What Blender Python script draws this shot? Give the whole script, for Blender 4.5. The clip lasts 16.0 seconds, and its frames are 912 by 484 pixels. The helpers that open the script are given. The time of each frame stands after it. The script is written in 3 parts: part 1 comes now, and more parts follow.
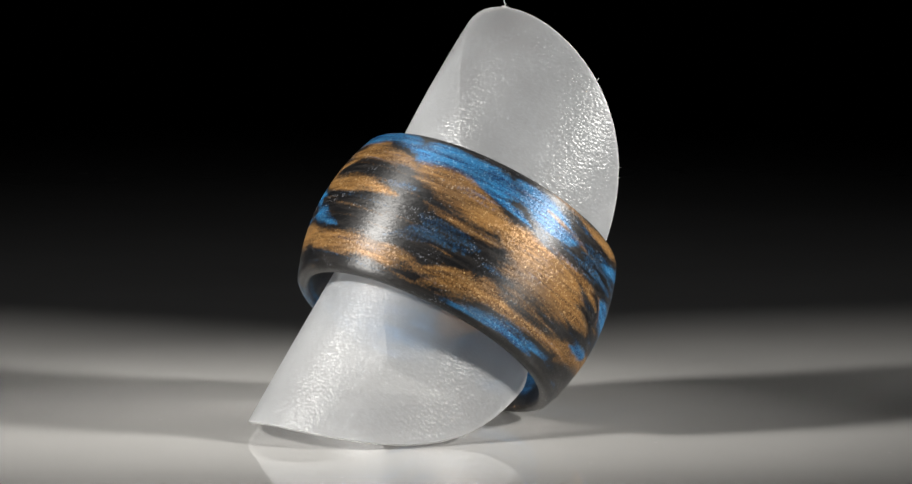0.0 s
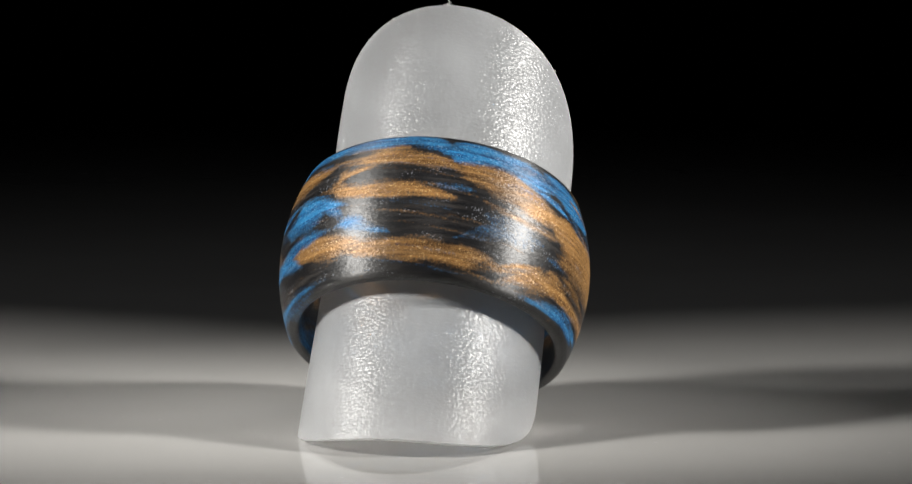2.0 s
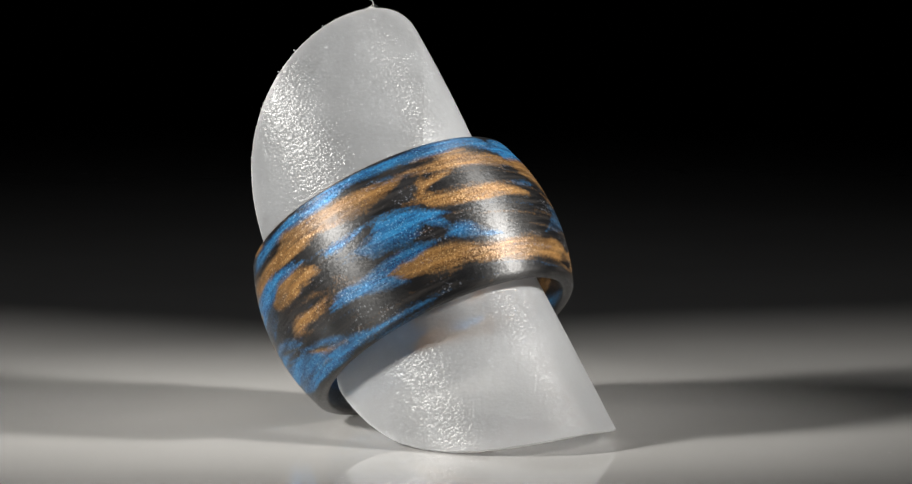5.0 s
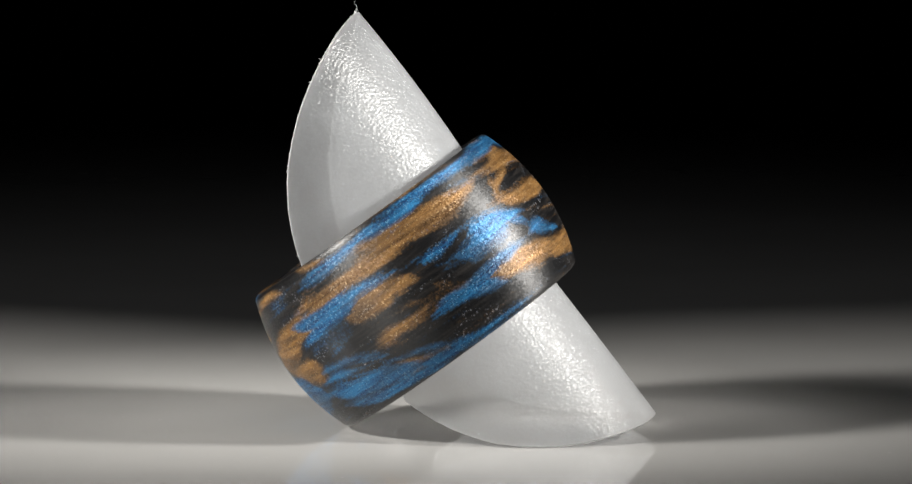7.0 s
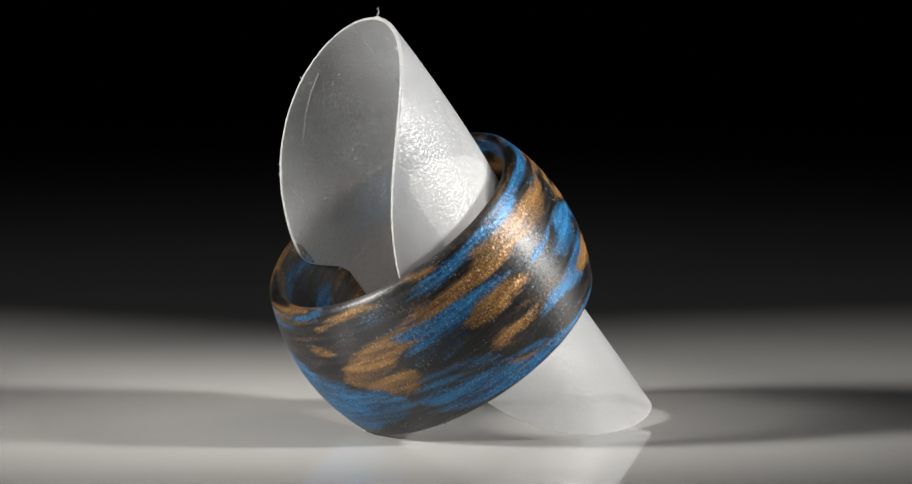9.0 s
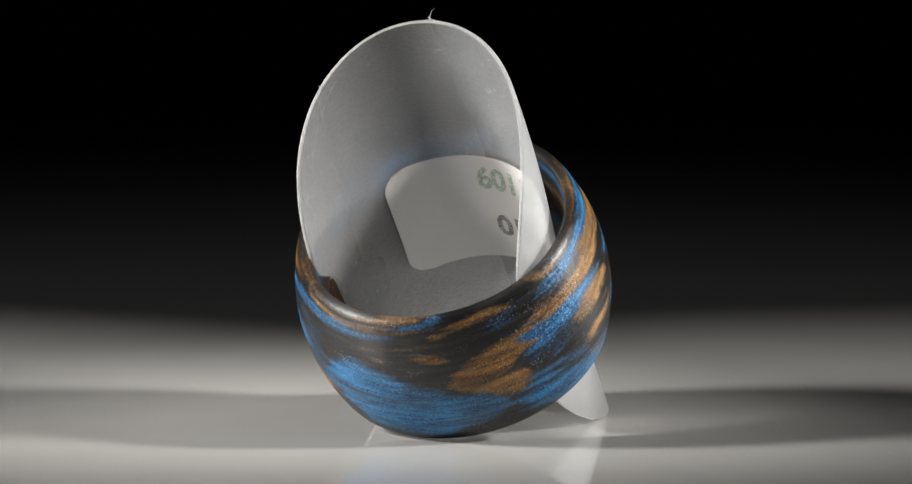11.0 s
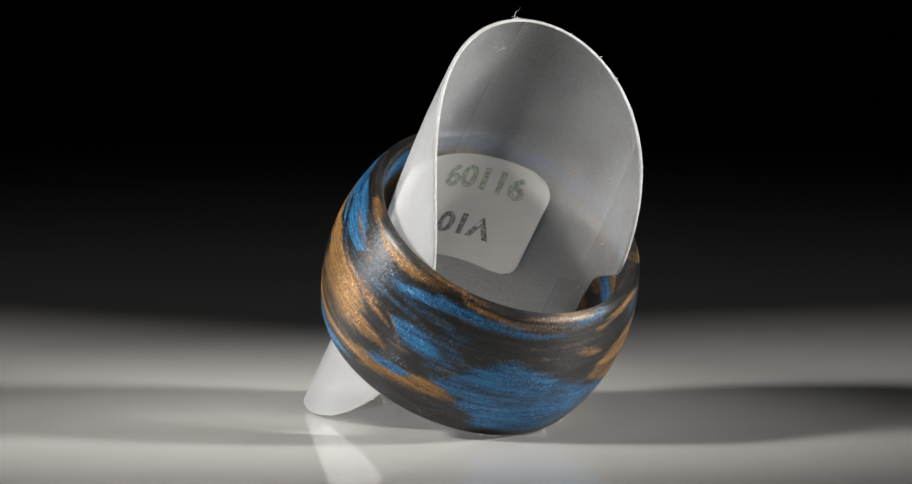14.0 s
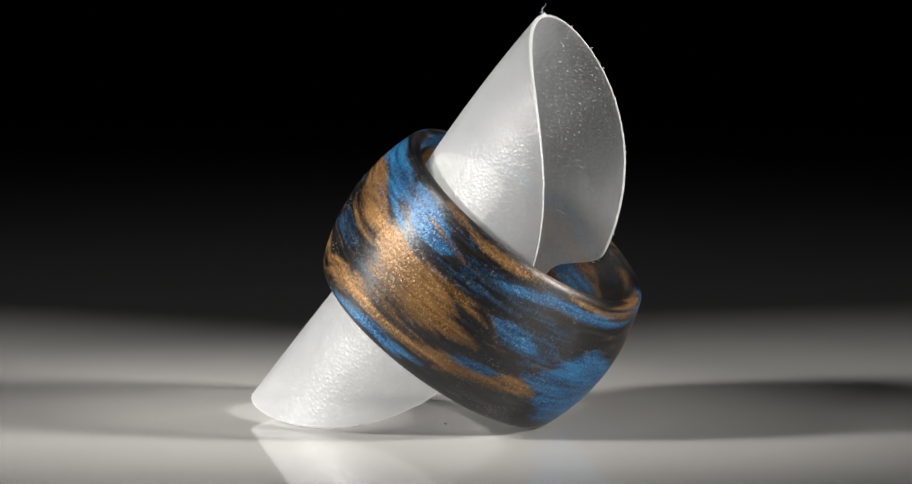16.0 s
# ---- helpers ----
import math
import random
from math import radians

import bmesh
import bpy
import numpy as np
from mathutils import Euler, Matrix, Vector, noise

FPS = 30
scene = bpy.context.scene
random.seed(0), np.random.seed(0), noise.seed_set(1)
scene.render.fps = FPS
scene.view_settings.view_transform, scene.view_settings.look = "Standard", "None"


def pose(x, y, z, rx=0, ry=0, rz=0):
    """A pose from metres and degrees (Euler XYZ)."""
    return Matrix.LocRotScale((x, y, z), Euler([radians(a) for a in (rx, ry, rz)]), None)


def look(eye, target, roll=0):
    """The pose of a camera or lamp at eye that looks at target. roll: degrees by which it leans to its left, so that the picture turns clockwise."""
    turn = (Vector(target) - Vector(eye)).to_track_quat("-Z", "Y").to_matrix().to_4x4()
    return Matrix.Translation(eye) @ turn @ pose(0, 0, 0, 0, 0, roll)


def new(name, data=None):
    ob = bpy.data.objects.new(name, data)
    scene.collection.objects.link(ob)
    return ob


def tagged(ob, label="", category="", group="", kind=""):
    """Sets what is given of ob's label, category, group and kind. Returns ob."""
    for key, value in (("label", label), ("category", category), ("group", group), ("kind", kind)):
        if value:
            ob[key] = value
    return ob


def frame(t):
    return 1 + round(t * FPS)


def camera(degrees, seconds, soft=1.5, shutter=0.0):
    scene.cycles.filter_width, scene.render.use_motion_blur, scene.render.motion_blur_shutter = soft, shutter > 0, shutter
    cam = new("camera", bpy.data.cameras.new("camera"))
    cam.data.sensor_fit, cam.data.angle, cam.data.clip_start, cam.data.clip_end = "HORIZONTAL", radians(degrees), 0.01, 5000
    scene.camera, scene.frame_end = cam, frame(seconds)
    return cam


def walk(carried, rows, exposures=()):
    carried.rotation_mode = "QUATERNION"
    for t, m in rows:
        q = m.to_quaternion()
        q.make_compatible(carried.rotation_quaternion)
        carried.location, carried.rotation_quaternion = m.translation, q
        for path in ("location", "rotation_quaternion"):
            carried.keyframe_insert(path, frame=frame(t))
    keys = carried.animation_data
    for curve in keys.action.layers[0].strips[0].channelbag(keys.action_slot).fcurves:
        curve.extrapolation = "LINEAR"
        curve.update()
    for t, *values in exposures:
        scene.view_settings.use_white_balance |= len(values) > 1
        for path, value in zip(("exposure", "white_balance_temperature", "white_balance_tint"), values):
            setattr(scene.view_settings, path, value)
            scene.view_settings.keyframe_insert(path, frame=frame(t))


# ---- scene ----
# ---- camera: stands still, a long macro lens ----
MM = 0.001
EYE = Vector((0, -400, 66.33)) * MM
AIM = EYE + 0.4 * Vector((0.0015895, 0.991813, -0.127688))
cam = camera(10.40, 16.0)
walk(cam, [(0.0, look(EYE, AIM, 0.473)), (16.0, look(EYE, AIM, 0.473))])
TURN = 18.588  # degrees a second, about the upright axis through the origin

# ---- light: a dark studio with two small lamps, left and right of the camera ----
world = bpy.data.worlds.new("dark_studio")
scene.world = world
world.use_nodes = True
world.node_tree.nodes["Background"].inputs[0].default_value = (0.5, 0.52, 0.6, 1)
world.node_tree.nodes["Background"].inputs[1].default_value = 0.004


def spot(name, eye, target, watts, degrees, blend, radius, colour):
    lamp = bpy.data.lights.new(name, "SPOT")
    lamp.energy, lamp.spot_size, lamp.spot_blend = watts, radians(degrees), blend
    lamp.shadow_soft_size, lamp.color = radius, colour
    ob = new(name, lamp)
    ob.matrix_world = look(Vector(eye) * MM, Vector(target) * MM)
    return ob


spot("spot_left", (-190, -70, 126), (-5, 0, 8), 4.4, 17.0, 0.08, 0.017, (1, 0.975, 0.93))
spot("spot_right", (200, -42, 122), (0, 2, 25), 5.3, 15.8, 0.08, 0.017, (1, 0.975, 0.93))
spot("spot_above", (0, -150, 330), (0, 0, 5), 1.48, 27, 1.0, 0.12, (0.98, 0.985, 1))


# ---- materials ----
def material(name):
    m = bpy.data.materials.new(name)
    m.use_nodes = True
    t = m.node_tree
    return m, t, t.nodes["Principled BSDF"]


def node(t, kind, **values):
    n = t.nodes.new(kind)
    for key, v in values.items():
        if key in n.inputs:
            n.inputs[key].default_value = v
    return n


def mapped(t, scale, output="Object"):
    tc = t.nodes.new("ShaderNodeTexCoord")
    mp = t.nodes.new("ShaderNodeMapping")
    mp.inputs["Scale"].default_value = scale
    t.links.new(tc.outputs[output], mp.inputs["Vector"])
    return mp.outputs["Vector"]


def noise_tex(t, vector, scale, detail=4, rough=0.55):
    n = t.nodes.new("ShaderNodeTexNoise")
    n.inputs["Scale"].default_value, n.inputs["Detail"].default_value, n.inputs["Roughness"].default_value = scale, detail, rough
    t.links.new(vector, n.inputs["Vector"])
    return n.outputs["Fac"]


def maths(t, op, a, b=None, c=None):
    n = t.nodes.new("ShaderNodeMath")
    n.operation = op
    for i, v in enumerate((a, b, c)):
        if v is None:
            continue
        if isinstance(v, (int, float)):
            n.inputs[i].default_value = v
        else:
            t.links.new(v, n.inputs[i])
    return n.outputs[0]


def ranged(t, v, a, b, c=0.0, d=1.0):
    n = t.nodes.new("ShaderNodeMapRange")
    n.inputs[1].default_value, n.inputs[2].default_value, n.inputs[3].default_value, n.inputs[4].default_value = a, b, c, d
    t.links.new(v, n.inputs[0])
    return n.outputs[0]


def mixed(t, fac, a, b):
    n = t.nodes.new("ShaderNodeMix")
    n.data_type = "RGBA"
    for i, v in ((0, fac), (6, a), (7, b)):
        if isinstance(v, (int, float)):
            n.inputs[i].default_value = v
        elif isinstance(v, tuple):
            n.inputs[i].default_value = (*v, 1)
        else:
            t.links.new(v, n.inputs[i])
    return n.outputs[2]


def bumped(t, height, strength, distance):
    n = t.nodes.new("ShaderNodeBump")
    n.inputs["Strength"].default_value, n.inputs["Distance"].default_value = strength, distance
    t.links.new(height, n.inputs["Height"])
    return n.outputs["Normal"]


def floor_material():
    m, t, p = material("glossy_grey_acrylic")
    v = mapped(t, (1, 1, 1))
    broad = noise_tex(t, v, 25, 3)
    fine = noise_tex(t, v, 3500, 2)
    specks = t.nodes.new("ShaderNodeTexVoronoi")
    specks.inputs["Scale"].default_value = 260
    t.links.new(v, specks.inputs["Vector"])
    dust = ranged(t, specks.outputs["Distance"], 0.0, 0.05, 1.0, 0.0)
    base = mixed(t, ranged(t, broad, 0.35, 0.65), (0.375, 0.368, 0.357), (0.42, 0.413, 0.401))
    base = mixed(t, maths(t, "MULTIPLY", dust, 0.35), base, (0.7, 0.69, 0.67))
    t.links.new(base, p.inputs["Base Color"])
    t.links.new(ranged(t, fine, 0.3, 0.7, 0.01, 0.03), p.inputs["Roughness"])
    p.inputs["IOR"].default_value = 1.5
    return m


def wall_material():
    m, t, p = material("black_velvet")
    v = mapped(t, (1, 1, 1))
    t.links.new(mixed(t, noise_tex(t, v, 40), (0.014, 0.014, 0.014), (0.022, 0.021, 0.022)), p.inputs["Base Color"])
    p.inputs["Roughness"].default_value = 1.0
    p.inputs["Specular IOR Level"].default_value = 0.0
    return m


def ring_material():
    """Black carbon and resin with gold and blue metal flake; the smooth fields 'gold' and 'blue' say where the colours lie."""
    m, t, p = material("marbled_carbon_resin")
    stretched = mapped(t, (1, 1, 11))
    plain = mapped(t, (1, 1, 1))
    ragged = maths(t, "SUBTRACT", noise_tex(t, stretched, 210, 7, 0.62), 0.5)
    fuzz = maths(t, "SUBTRACT", noise_tex(t, plain, 5200, 2, 0.6), 0.5)
    rag = maths(t, "ADD", maths(t, "MULTIPLY", ragged, 0.6), maths(t, "MULTIPLY", fuzz, 1.2))
    smoke = ranged(t, noise_tex(t, mapped(t, (1, 1, 4)), 140, 3), 0.36, 0.56, 0.45, 1.0)
    masks = []
    for name in ("gold", "blue"):
        a = t.nodes.new("ShaderNodeAttribute")
        a.attribute_name = name
        masks.append(maths(t, "MULTIPLY", ranged(t, maths(t, "ADD", a.outputs["Fac"], rag), -0.42, 0.5), smoke))
    flake = t.nodes.new("ShaderNodeTexVoronoi")
    flake.inputs["Scale"].default_value = 11000
    t.links.new(plain, flake.inputs["Vector"])
    split = t.nodes.new("ShaderNodeSeparateColor")
    t.links.new(flake.outputs["Color"], split.inputs[0])
    cloud = noise_tex(t, stretched, 260, 4)
    gold = mixed(t, ranged(t, cloud, 0.36, 0.64), (0.06, 0.022, 0.004), (0.27, 0.135, 0.04))
    gold = mixed(t, maths(t, "MULTIPLY", split.outputs[0], 0.55), gold, (0.32, 0.18, 0.065))
    blue = mixed(t, ranged(t, cloud, 0.38, 0.64), (0.003, 0.018, 0.09), (0.017, 0.15, 0.345))
    blue = mixed(t, maths(t, "MULTIPLY", split.outputs[1], 0.45), blue, (0.04, 0.245, 0.46))
    bright = maths(t, "GREATER_THAN", split.outputs[2], 0.93)
    gold = mixed(t, maths(t, "MULTIPLY", bright, 0.3), gold, (0.75, 0.52, 0.26))
    blue = mixed(t, maths(t, "MULTIPLY", bright, 0.28), blue, (0.32, 0.55, 0.72))
    black = mixed(t, ranged(t, cloud, 0.45, 0.8), (0.003, 0.003, 0.0035), (0.026, 0.023, 0.021))
    glitter = maths(t, "MULTIPLY", maths(t, "GREATER_THAN", split.outputs[2], 0.9), ranged(t, noise_tex(t, mapped(t, (1, 1, 3)), 330, 2), 0.54, 0.66))
    black = mixed(t, maths(t, "MULTIPLY", glitter, 0.28), black, (0.36, 0.38, 0.42))
    colour = mixed(t, masks[1], mixed(t, masks[0], black, gold), blue)
    t.links.new(colour, p.inputs["Base Color"])
    pigment = maths(t, "MAXIMUM", masks[0], masks[1])
    t.links.new(ranged(t, pigment, 0, 1, 0.0, 0.34), p.inputs["Metallic"])
    t.links.new(ranged(t, pigment, 0, 1, 0.45, 0.54), p.inputs["Roughness"])
    # each flake lies at a slight tilt of its own
    tilt = t.nodes.new("ShaderNodeVectorMath")
    tilt.operation = "SUBTRACT"
    t.links.new(flake.outputs["Color"], tilt.inputs[0])
    tilt.inputs[1].default_value = (0.5, 0.5, 0.5)
    scaled = t.nodes.new("ShaderNodeVectorMath")
    scaled.operation = "SCALE"
    t.links.new(tilt.outputs[0], scaled.inputs[0])
    t.links.new(ranged(t, pigment, 0, 1, 0.12, 0.34), scaled.inputs["Scale"])
    geo = t.nodes.new("ShaderNodeNewGeometry")
    added = t.nodes.new("ShaderNodeVectorMath")
    t.links.new(geo.outputs["Normal"], added.inputs[0])
    t.links.new(scaled.outputs[0], added.inputs[1])
    unit = t.nodes.new("ShaderNodeVectorMath")
    unit.operation = "NORMALIZE"
    t.links.new(added.outputs[0], unit.inputs[0])
    t.links.new(unit.outputs[0], p.inputs["Normal"])
    # sanded on a lathe: the sheen spreads along the axis
    around = t.nodes.new("ShaderNodeTangent")
    around.direction_type, around.axis = "RADIAL", "Z"
    t.links.new(around.outputs[0], p.inputs["Tangent"])
    p.inputs["Anisotropic"].default_value = 0.8
    p.inputs["Anisotropic Rotation"].default_value = 0.25
    p.inputs["Coat Weight"].default_value = 0.12
    p.inputs["Coat Roughness"].default_value = 0.36
    return m


def sheet_material(name, clear, white, back=0.3, relief=1.0, blur=0.0):
    """Frosted translucent plastic: part of the light scatters back, part scatters through, a little passes straight."""
    m, t, p = material(name)
    out = t.nodes["Material Output"]
    t.nodes.remove(p)
    v = mapped(t, (1, 1, 1))
    grain = maths(t, "ADD", noise_tex(t, mapped(t, (1, 1, 1.6)), 3300, 1.5, 0.45), maths(t, "MULTIPLY", noise_tex(t, v, 6000, 2), 0.25))
    normal = bumped(t, grain, relief, 0.00016)
    soft_normal = bumped(t, grain, relief * 0.16, 0.00016)
    cloud = noise_tex(t, v, 160, 3)
    tint = mixed(t, cloud, tuple(c * 0.95 for c in white), white)
    diffuse, through_it = t.nodes.new("ShaderNodeBsdfDiffuse"), t.nodes.new("ShaderNodeBsdfTranslucent")
    for b in (diffuse, through_it):
        t.links.new(tint, b.inputs["Color"])
        t.links.new(soft_normal, b.inputs["Normal"])
    straight = t.nodes.new("ShaderNodeBsdfTransparent")
    frost = t.nodes.new("ShaderNodeBsdfRefraction")
    frost.inputs["Roughness"].default_value, frost.inputs["IOR"].default_value = 0.62, 1.3
    gloss = t.nodes.new("ShaderNodeBsdfGlossy")
    gloss.inputs["Roughness"].default_value = 0.29
    t.links.new(normal, gloss.inputs["Normal"])
    rim_glow = t.nodes.new("ShaderNodeLayerWeight")
    rim_glow.inputs["Blend"].default_value = 0.5
    t.links.new(normal, rim_glow.inputs["Normal"])
    shine = maths(t, "MULTIPLY_ADD", maths(t, "POWER", rim_glow.outputs["Facing"], 5), 0.4, 0.036)

    def blend(fac, a, b):
        n = t.nodes.new("ShaderNodeMixShader")
        if isinstance(fac, float):
            n.inputs[0].default_value = fac
        else:
            t.links.new(fac, n.inputs[0])
        t.links.new(a, n.inputs[1])
        t.links.new(b, n.inputs[2])
        return n.outputs[0]

    scatter = blend(1 - back, diffuse.outputs[0], through_it.outputs[0])
    # milky clouds and small white specks in the plastic
    grit = t.nodes.new("ShaderNodeTexVoronoi")
    grit.inputs["Scale"].default_value = 900
    t.links.new(v, grit.inputs["Vector"])
    pick = t.nodes.new("ShaderNodeSeparateColor")
    t.links.new(grit.outputs["Color"], pick.inputs[0])
    speck = maths(t, "MULTIPLY", ranged(t, grit.outputs["Distance"], 0.05, 0.11, 1.0, 0.0), maths(t, "GREATER_THAN", pick.outputs[0], 0.74))
    see = maths(t, "MULTIPLY", ranged(t, cloud, 0.3, 0.7, clear * 1.06, clear * 0.94), ranged(t, speck, 0, 1, 1.0, 0.2))
    # the pebbled face makes the sheet thicker and thinner
    see = maths(t, "MULTIPLY", see, ranged(t, grain, 0.42, 0.84, 1.03, 0.91))
    passing = blend(blur, straight.outputs[0], frost.outputs[0]) if blur else straight.outputs[0]
    body = blend(see, scatter, passing)
    t.links.new(blend(shine, body, gloss.outputs[0]), out.inputs["Surface"])
    return m


def paper_material():
    m, t, p = material("white_sticker_paper")
    v = mapped(t, (1, 1, 1))
    t.links.new(mixed(t, noise_tex(t, v, 900, 3), (0.80, 0.785, 0.765), (0.86, 0.845, 0.825)), p.inputs["Base Color"])
    p.inputs["Roughness"].default_value = 0.6
    return m


def ink_material(name, a, b):
    m, t, p = material(name)
    t.links.new(mixed(t, ranged(t, noise_tex(t, mapped(t, (1, 1, 1)), 4200, 2), 0.4, 0.62), a, b), p.inputs["Base Color"])
    p.inputs["Roughness"].default_value = 0.7
    return m


FLOOR, WALL, RING = floor_material(), wall_material(), ring_material()
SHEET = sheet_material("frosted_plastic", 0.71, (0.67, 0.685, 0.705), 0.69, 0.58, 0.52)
# same plastic, inside face: tint raised to replace light missing within the curl
SHEET_INNER_LIT = sheet_material("frosted_plastic_inside_lit", 0.89, (0.82, 0.845, 0.875), 0.78, 1.8)
# white and less clear; along the cut edge this paints in piped light
SHEET_EDGE = sheet_material("frosted_plastic_cut_edge", 0.36, (0.8, 0.8, 0.8), 0.5)
PAPER = paper_material()
GREEN_INK = ink_material("green_print", (0.33, 0.44, 0.31), (0.67, 0.71, 0.63))
GREY_INK = ink_material("grey_print", (0.13, 0.13, 0.13), (0.5, 0.49, 0.48))


CRUMB = ink_material("brown_crumb", (0.05, 0.03, 0.02), (0.12, 0.08, 0.05))


def link(name, bm, mat, parent=None, smooth=True):
    me = bpy.data.meshes.new(name)
    bm.to_mesh(me)
    bm.free()
    for mm in (mat if isinstance(mat, (list, tuple)) else [mat]):
        me.materials.append(mm)
    if smooth:
        for f in me.polygons:
            f.use_smooth = True
    ob = new(name, me)
    ob.parent = parent
    return ob


def part(name, bm, mat, parent, label=""):
    return tagged(link(name, bm, mat, parent), label)


# ---- the studio ----
def studio():
    bm = bmesh.new()
    bmesh.ops.create_grid(bm, x_segments=8, y_segments=8, size=0.62)
    tagged(link("floor", bm, FLOOR, smooth=False), "glossy grey acrylic tabletop that mirrors the ring", "floor", kind="structure")
    for name, m in (("wall_north", pose(0, 0.63, 0.27)), ("wall_south", pose(0, -0.63, 0.27)), ("wall_east", pose(0.63, 0, 0.27, 0, 0, 90)), ("wall_west", pose(-0.63, 0, 0.27, 0, 0, 90))):
        bm = bmesh.new()
        bmesh.ops.create_cube(bm, size=1)
        bmesh.ops.scale(bm, vec=(1.24, 0.02, 0.56), verts=bm.verts)
        ob = tagged(link(name, bm, WALL, smooth=False), "plain black studio wall in the dark", "wall", kind="structure")
        ob.matrix_world = m
    bm = bmesh.new()
    bmesh.ops.create_cube(bm, size=1)
    bmesh.ops.scale(bm, vec=(1.28, 1.28, 0.02), verts=bm.verts)
    ob = tagged(link("ceiling", bm, WALL, smooth=False), "plain black studio ceiling in the dark", "ceiling", kind="structure")
    ob.matrix_world = pose(0, 0, 0.56)


studio()

# ---- where ring and disc stand at the start: tilted about the upright axis ----
def leaning(centre, tilt, azimuth):
    """A frame whose z is the leaning axis and whose x is its uphill side."""
    ta, az = radians(tilt), radians(azimuth)
    u = Vector((math.sin(ta) * math.cos(az), math.sin(ta) * math.sin(az), math.cos(ta)))
    b = Vector((-math.cos(ta) * math.cos(az), -math.cos(ta) * math.sin(az), math.sin(ta)))
    w = u.cross(b)
    m = Matrix((b, w, u)).transposed().to_4x4()
    m.translation = centre
    return m


RING_AT = leaning(Vector((0.7503, 2.7527, 11.879)) * MM, 36.537, 43.32)
SHEET_AT = leaning(Vector((0.7503, 2.7527, 11.879)) * MM, 37.984, 42.025) @ pose(-1.203 * MM, 0.088 * MM, -0.811 * MM, 0, 0, -0.875)
R_OUT, CURVE, HALF, R_IN = 12.577, 0.03187, 6.448, 10.0   # ring, in millimetres

# ---- the marbling: tapered streaks (colour, then angle and place along the axis of start, middle and end, half width), in degrees and millimetres ----
STREAKS = []
STREAKS += [
    ("gold", -37.0, 4.42, -4.4, 3.77, 18.0, 2.98, 0.59),
    ("gold", 14.9, 2.78, 32.5, 2.69, 58.8, 1.47, 1.02),
    ("gold", 51.9, 1.39, 77.7, 0.08, 114.3, -1.16, 1.47),
    ("gold", -40.3, 1.85, -8.1, 0.87, 13.9, 0.24, 0.58),
    ("gold", -45.9, -2.61, -1.8, -4.61, 31.5, -4.90, 0.72),
    ("gold", 27.8, -4.83, 56.7, -3.73, 90.1, -3.33, 0.64),
    ("gold", 57.5, -4.01, 82.3, -3.96, 120.1, -3.87, 0.62),
    ("gold", 25.6, 0.44, 41.4, -0.02, 60.0, 0.06, 0.14),
    ("gold", 72.2, 2.46, 90.6, 1.80, 114.7, 0.85, 0.24),
    ("blue", -35.1, 5.80, -9.2, 5.91, 14.3, 4.33, 0.66),
    ("blue", 9.8, 4.54, 26.0, 5.46, 43.9, 5.48, 0.91),
    ("blue", 28.8, 4.32, 43.2, 4.07, 55.9, 3.93, 0.62),
    ("blue", 51.2, 5.48, 70.4, 4.61, 85.8, 3.88, 0.99),
]
STREAKS += [
    ("faint_blue", 28.5, -1.79, 40.3, -1.84, 50.1, -1.72, 0.27),
    ("blue", 41.7, -6.27, 67.2, -5.82, 101.9, -5.11, 0.31),
    ("blue", 62.4, -5.63, 74.1, -5.38, 89.6, -5.40, 0.37),
    ("faint_blue", 66.1, 2.44, 81.0, 2.47, 103.4, 2.25, 0.42),
    ("faint_blue", 89.3, 3.55, 108.9, 3.61, 128.4, 4.04, 0.75),
    ("black", -35.2, 5.76, -5.3, 4.57, 10.7, 4.26, 0.41),
    ("black", -19.8, 2.41, 2.0, 2.54, 23.2, 2.29, 0.46),
    ("black", -32.9, -0.15, 3.9, -2.07, 25.0, -1.70, 1.14),
    ("black", 22.3, -0.40, 43.7, -1.11, 62.8, -0.36, 0.95),
    ("black", 24.5, 0.95, 43.1, 0.75, 55.9, 0.31, 0.23),
    ("black", 24.7, -4.19, 42.8, -3.76, 60.8, -2.51, 0.45),
    ("black", 58.7, -2.39, 75.2, -3.33, 103.7, -3.22, 0.25),
    ("black", -47.7, -4.15, -0.0, -5.71, 33.0, -5.62, 0.41),
]
